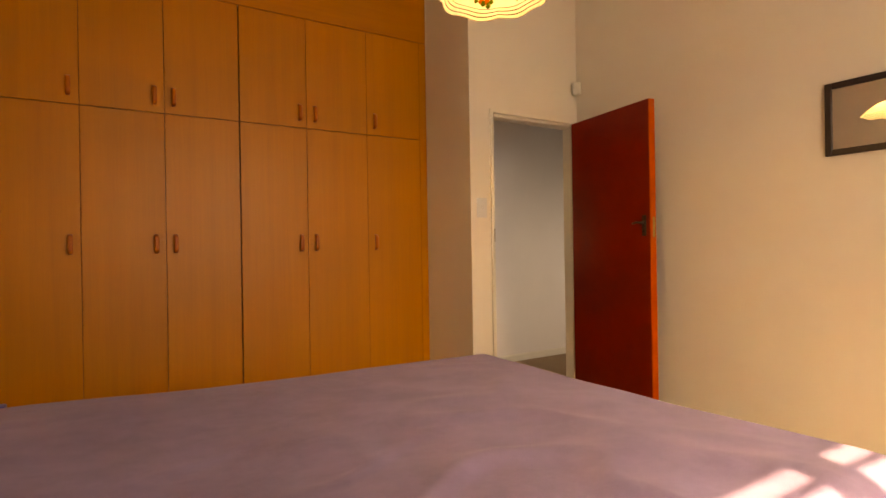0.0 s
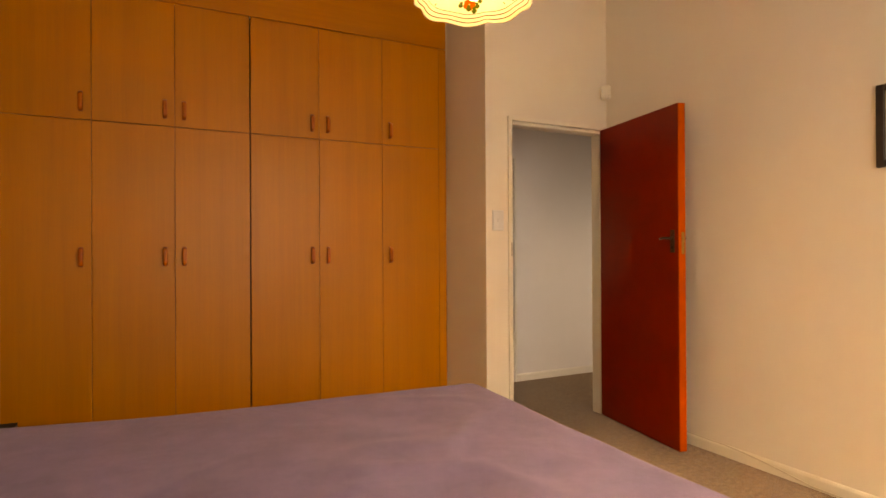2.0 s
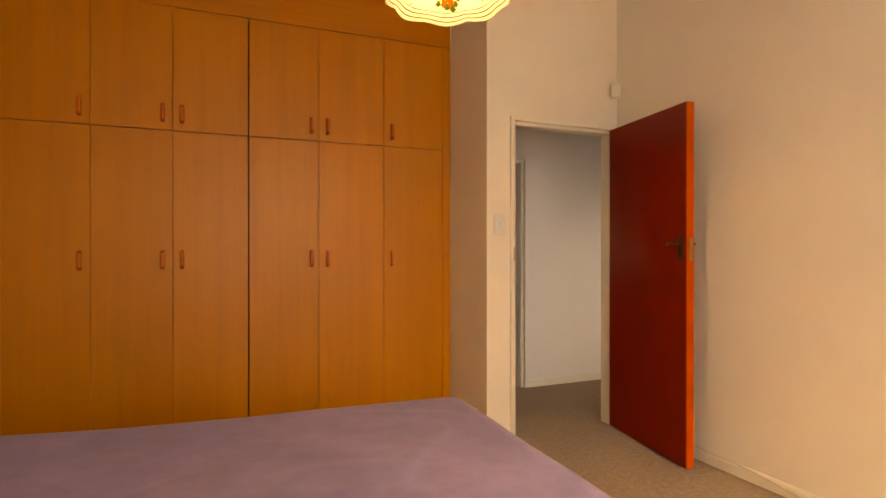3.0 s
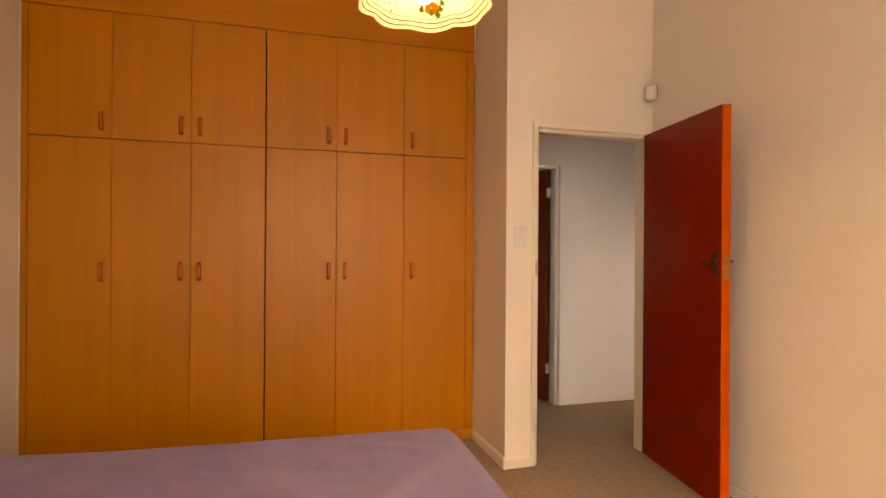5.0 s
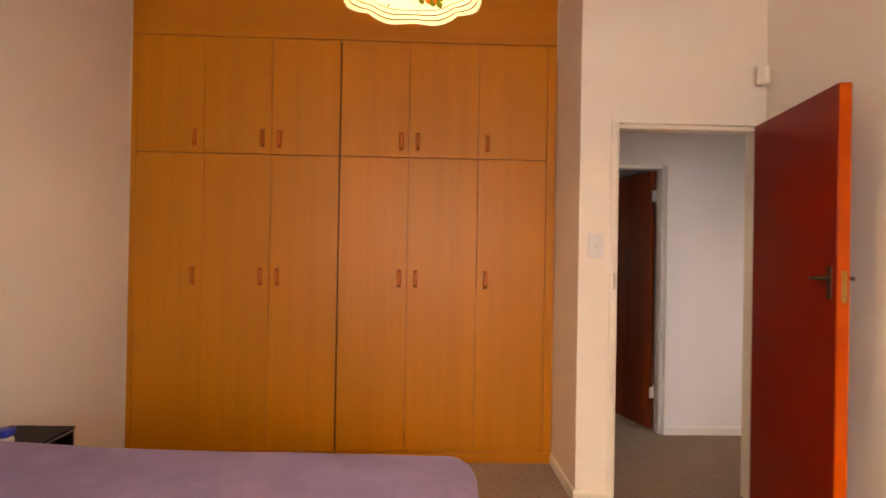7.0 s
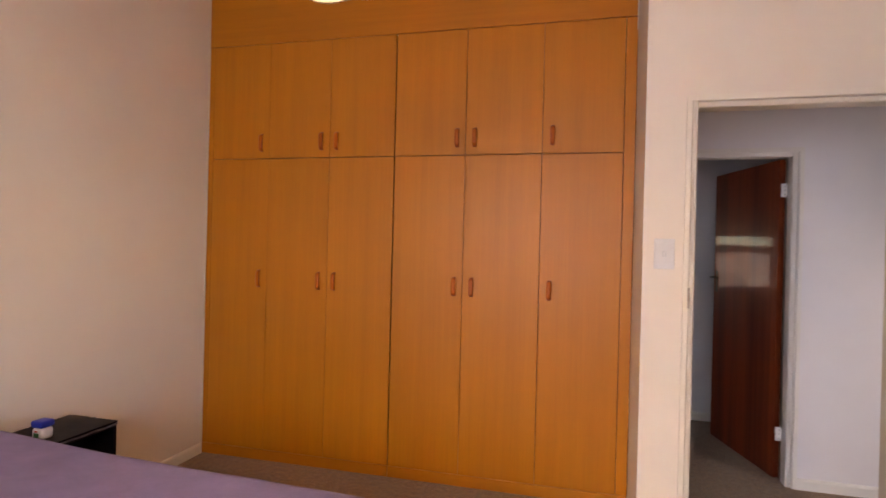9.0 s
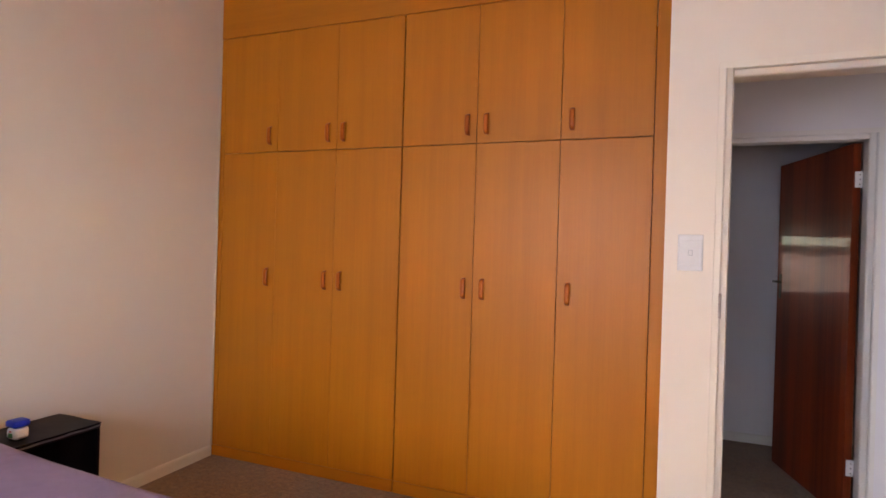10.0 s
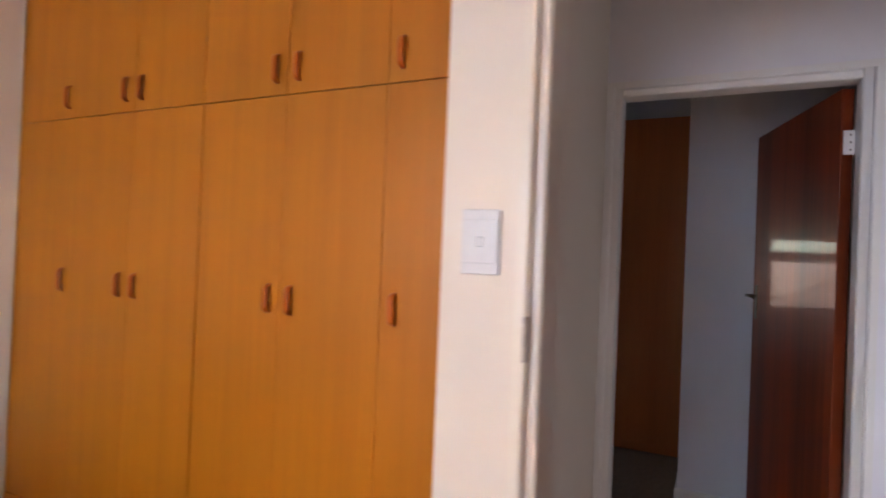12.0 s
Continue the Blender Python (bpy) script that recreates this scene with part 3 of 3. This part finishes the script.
for n in range(3):
    mid = radians(66 + 120 * n)
    for k in range(6):
        a = k * math.tau / 6
        cr, ca = 0.68 + 0.055 * math.cos(a), mid + 0.095 * math.sin(a)
        pts = [(cr + 0.05 * math.cos(q), ca + 0.085 * math.sin(q)) for q in [j * math.tau / 8 for j in range(8)]]
        part("flower", shade_patch(pts, -0.0016 - 0.0003 * k), FLOWER_PRINT, pendant, "orange printed petal")
    for k, (dr, da) in enumerate(((0.1, -0.2), (0.13, 0.02), (0.02, -0.3), (-0.1, 0.22), (0.09, 0.24), (0.16, -0.12))):
        pts = [(0.6 + dr + 0.055 * math.cos(q), mid + da + (0.045 if j % 2 else 0.08) * math.sin(q)) for j, q in enumerate(i * math.tau / 10 for i in range(10))]
        part("leaf", shade_patch(pts, -0.0036 - 0.0003 * k), LEAF_PRINT, pendant, "green printed leaf")
    for k in range(9):
        cr, ca = 0.52 + 0.035 * k, mid + radians(60) + 0.16 * math.sin(k * 2.1)
        pts = [(cr + 0.02 * math.cos(q), ca + 0.022 * math.sin(q)) for q in [j * math.tau / 6 for j in range(6)]]
        part("sprig", shade_patch(pts, -0.0016), LEAF_PRINT, pendant, "small green printed sprig leaf")
bm = bmesh.new()
bmesh.ops.create_uvsphere(bm, u_segments=20, v_segments=14, radius=0.026)
bmesh.ops.scale(bm, verts=bm.verts, vec=(1, 1, 1.25))
bmesh.ops.translate(bm, verts=bm.verts, vec=(BULB[0], BULB[1], 2.115))
bulb = part("bulb", bm, BULB_GLOW, pendant, "glowing warm light bulb", True)
bulb.visible_shadow = False
part("bulb_cap", rod((BULB[0], BULB[1], 2.145), (BULB[0], BULB[1], 2.18), 0.014), BRASS, pendant)
part("lamp_holder", rod((BULB[0], BULB[1], 2.18), (BULB[0], BULB[1], 2.24), 0.022), WHITE_PLASTIC, pendant)
part("flex", rod((BULB[0], BULB[1], 2.24), (BULB[0], BULB[1], HIGH - 0.03), 0.004), WHITE_PLASTIC, pendant)
part("ceiling_rose", rod((BULB[0], BULB[1], HIGH - 0.03), (BULB[0], BULB[1], HIGH), 0.045, None, 24), WHITE_PLASTIC, pendant)

# ---- bed ----
BED_Z, BED_TURN = 0.643, -2.5


# long soft rucks in the cover: from, to, height
RUCKS = [(-0.45, -1.2, 0.4, -0.75, 0.005), (-0.2, -1.3, 0.3, -1.05, 0.005), (0.35, -0.95, 0.62, -0.55, 0.004), (-0.6, -0.95, 0.0, -0.5, 0.004),
         (-0.75, -1.3, -0.35, -0.9, 0.004)]


def bed_cover(x0, x1, y0, y1, top, radius, drop, step):
    """A thick cover over a mattress: flat top, rounded edge, hanging sides with folds."""
    bm = bmesh.new()
    out = radius * math.pi / 2 + drop
    nx, ny = round((x1 - x0 + 2 * out) / step), round((y1 - y0 + 2 * out) / step)
    grid = []
    for i in range(nx + 1):
        row = []
        for j in range(ny + 1):
            px = x0 - out + (x1 - x0 + 2 * out) * i / nx
            py = y0 - out + (y1 - y0 + 2 * out) * j / ny
            cx, cy = min(max(px, x0), x1), min(max(py, y0), y1)
            dx, dy = px - cx, py - cy
            d = math.hypot(dx, dy)
            ux, uy = (dx / d, dy / d) if d > 1e-9 else (0.0, 0.0)
            d = min(d, out)
            bend = min(d / radius, math.pi / 2)
            side = radius * math.sin(bend)
            z = top - radius * (1 - math.cos(bend)) - max(0.0, d - radius * math.pi / 2)
            hang = max(0.0, d - radius) / max(drop, 0.01)
            puff = 0.016 * noise.noise(Vector((px * 1.6, py * 1.6, 1.0))) + 0.008 * noise.noise(Vector((px * 4.5, py * 4.0, 4.0)))
            crease = 0.019 * max(0.0, 0.25 - abs(noise.noise(Vector((px * 2.2 + py * 1.2, py * 2.6 - px, 9.0))))) * 4 * (0.4 + noise.noise(Vector((px, py, 3.0))))
            calm = max(0.0, min(1.0, (y1 - cy) / 0.3, (x1 - cx) / 0.3))
            puff, crease = puff * (0.3 + 0.7 * calm), crease * calm
            for ax, ay, bx, by, deep in RUCKS:
                along = ((px - ax) * (bx - ax) + (py - ay) * (by - ay)) / ((bx - ax) ** 2 + (by - ay) ** 2)
                if 0 < along < 1:
                    off = ((px - ax) * (by - ay) - (py - ay) * (bx - ax)) / math.hypot(bx - ax, by - ay) + 0.03 * noise.noise(Vector((px * 5, py * 5, 6.0)))
                    crease += deep * math.sin(math.pi * along) * (math.exp(-(off / 0.022) ** 2) - 0.7 * math.exp(-((off - 0.035) / 0.022) ** 2)) * calm
            fold = hang * 0.025 * noise.noise(Vector((px * 7, py * 7, 2.0)))
            z += 0.02 * max(0.0, min(1.0, (-0.25 - cx) / 0.5)) + 0.014 * max(0.0, min(1.0, (-1.0 - cy) / 0.5)) * max(0.0, min(1.0, cx / 0.5))
            row.append(bm.verts.new((cx + ux * (side + fold), cy + uy * (side + fold), max(0.09, z + (puff + crease) * (1 - min(1.0, hang))))))
        grid.append(row)
    for i in range(nx):
        for j in range(ny):
            bm.faces.new((grid[i][j], grid[i + 1][j], grid[i + 1][j + 1], grid[i][j + 1]))
    return bm


bed = thing("bed", (-2.59, -1.005, 0.0), "double bed with mattress on a low base", "bed", "", BED_TURN)
part("base", box(-0.98, 0.83, -1.56, -0.09, 0.06, 0.28, 0.02), BLACK, bed, "dark fabric bed base")
for x in (-0.88, 0.73):
    for y in (-1.46, -0.19):
        part("leg", rod((x, y, 0.0), (x, y, 0.062), 0.025), BLACK, bed)
part("mattress", box(-0.99, 0.85, -1.58, -0.08, 0.281, 0.605, 0.05, None, 4), WHITE_PLASTIC, bed, "thick mattress", True)
cover = new("duvet", finish(bed_cover(-0.97, 0.878, -1.58, -0.065, BED_Z, 0.10, 0.26, 0.018), "duvet", FLEECE, True))
cover.matrix_world = pose(-2.59, -1.005, 0.0, 0, 0, BED_TURN)
tagged(cover, "mauve fleece cover spread over the bed", "bedspread")

# ---- bedside table with a jar ----
BX0, BX1, BY0, BY1, BZ = WEST + 0.018, -3.365, -0.87, -0.442, 0.527
bedside = thing("bedside_table", ((BX0 + BX1) / 2, (BY0 + BY1) / 2, 0), "black laminate open-fronted bedside table", "bedside table")
part("top", box(BX0, BX1, BY0, BY1, BZ - 0.022, BZ, 0.002), BLACK, bedside)
jag = random.Random(7)
ragged = [(BX1 + 0.005 - (BX1 - BX0 + 0.004) * k / 26, BY1 + 0.002 + jag.uniform(-0.004, 0.006)) for k in range(27)]
part("cover", extrude_profile([(BX0 + 0.001, BY0 - 0.003), (BX1 + 0.005, BY0 - 0.003), *ragged], BZ + 0.0005, BZ + 0.005, lambda u, v, w: (u, v, w)), BLACK, bedside, "black cover with a ragged edge")
lip = [(BY0 + (BY1 - BY0) * k / 12, 0.003 * math.sin(k * 1.7)) for k in range(13)]
part("edge_strip", extrude_profile([(y, BZ - 0.006 + w * 0.6) for y, w in lip] + [(y, BZ - 0.013 + w * 0.4) for y, w in reversed(lip)], BX1 + 0.0005, BX1 + 0.004, lambda u, v, w: (w, u, v)), WORN_EDGE, bedside, "worn pale front edge")
part("side", box(BX0, BX1, BY0, BY0 + 0.018, 0.0, BZ - 0.023, 0.002), BLACK, bedside)
part("side", box(BX0, BX1, BY1 - 0.018, BY1, 0.0, BZ - 0.023, 0.002), BLACK, bedside)
part("back", box(BX0, BX0 + 0.008, BY0 + 0.019, BY1 - 0.019, 0.03, BZ - 0.023), BLACK, bedside)
part("shelf", box(BX0 + 0.009, BX1 - 0.004, BY0 + 0.019, BY1 - 0.019, 0.26, 0.278, 0.002), BLACK, bedside)
part("shelf", box(BX0 + 0.009, BX1 - 0.004, BY0 + 0.019, BY1 - 0.019, 0.04, 0.058, 0.002), BLACK, bedside)

JX, JY = -3.46, -0.74
jar = thing("jar", (JX, JY, BZ + 0.005), "small white plastic jar with a blue lid", "jar")
part("pot", box(JX - 0.03, JX + 0.03, JY - 0.03, JY + 0.03, BZ + 0.005, BZ + 0.055, 0.014, None, 4), WHITE_PLASTIC, jar, "white pot", True)
part("lid", box(JX - 0.032, JX + 0.032, JY - 0.032, JY + 0.032, BZ + 0.056, BZ + 0.085, 0.008, None, 3), BLUE_PLASTIC, jar, "bright blue lid", True)
part("print", box(JX - 0.012, JX + 0.014, JY - 0.0312, JY - 0.0302, BZ + 0.017, BZ + 0.035), GREEN_PRINT, jar)
part("print", box(JX - 0.008, JX + 0.008, JY - 0.0312, JY - 0.0302, BZ + 0.038, BZ + 0.045), RED_PRINT, jar)
bottle = thing("bottle", (-3.49, -0.67, 0.278), "dark grey bottle on the bedside shelf", "bottle")
bm = rod((-3.49, -0.67, 0.278), (-3.49, -0.67, 0.36), 0.024)
rod((-3.49, -0.67, 0.36), (-3.49, -0.67, 0.385), 0.024, bm, 16, 0.011)
part("body", bm, BLACK, bottle, "dark glossy body", True)
part("cap", rod((-3.49, -0.67, 0.386), (-3.49, -0.67, 0.41), 0.012), GREY_PLASTIC, bottle)
bm = bmesh.new()
bmesh.ops.create_icosphere(bm, subdivisions=3, radius=0.023)
for v in bm.verts:
    v.co *= 1 + 0.5 * noise.noise(v.co * 110)
    v.co.z = max(-0.014, v.co.z * 0.7)
bmesh.ops.translate(bm, verts=bm.verts, vec=(-3.43, -0.49, 0.2925))
solo("crumpled_wrapper", bm, GREY_PLASTIC, "crumpled pale wrapper on the bedside shelf", "wrapper")

# ---- loose cable on the east skirting ----
pts = []
for i in range(60):
    y = -0.55 - 2.2 * i / 59
    lift = 0.07 + 0.004 * math.sin(9 * y)
    sag = max(0.0, min(1.0, (-0.95 - y) / 0.5))
    pts.append((EAST - 0.0085 - 0.012 * sag, y, lift * (1 - 0.75 * sag) + 0.006 * math.sin(5 * y) * sag))
solo("cable", sweep(pts, 0.003), CABLE, "thin beige cable drooping along the skirting board", "cable", True)

# ---- room across the corridor ----
far_door = thing("door_2", (FAR_R - 0.05, FAR_Y + 0.125, 0.0), "open varnished mahogany veneer door", "door", "", 14.3)
far_door["kind"] = "structure"
part("leaf", box(-0.040, 0.0, 0.012, 0.84, 0.008, 1.995, 0.003), MAHOGANY, far_door)
plate = part("handle_plate", box(-0.0445, -0.0402, 0.775, 0.805, 1.11, 1.27, 0.001), BRONZE, far_door, "dark bronze back plate")
bm = rod((-0.04, 0.79, 1.22), (-0.088, 0.79, 1.22), 0.007)
sweep([(-0.086, 0.792, 1.22), (-0.09, 0.74, 1.221), (-0.088, 0.68, 1.216)], 0.007, bm)
part("lever", bm, BRONZE, plate, "dark bronze lever", True)

far_wardrobe = thing("far_wardrobe", (-0.85, 3.2, 0), "tall brown veneered cupboard in the far room", "wardrobe")
part("body", box(-1.10, -0.604, 3.22, 3.76, 0.0, 2.4, 0.003), FAR_WOOD, far_wardrobe)
part("door", box(-1.097, -0.607, 3.20, 3.219, 0.06, 2.39, 0.002), FAR_WOOD, far_wardrobe)
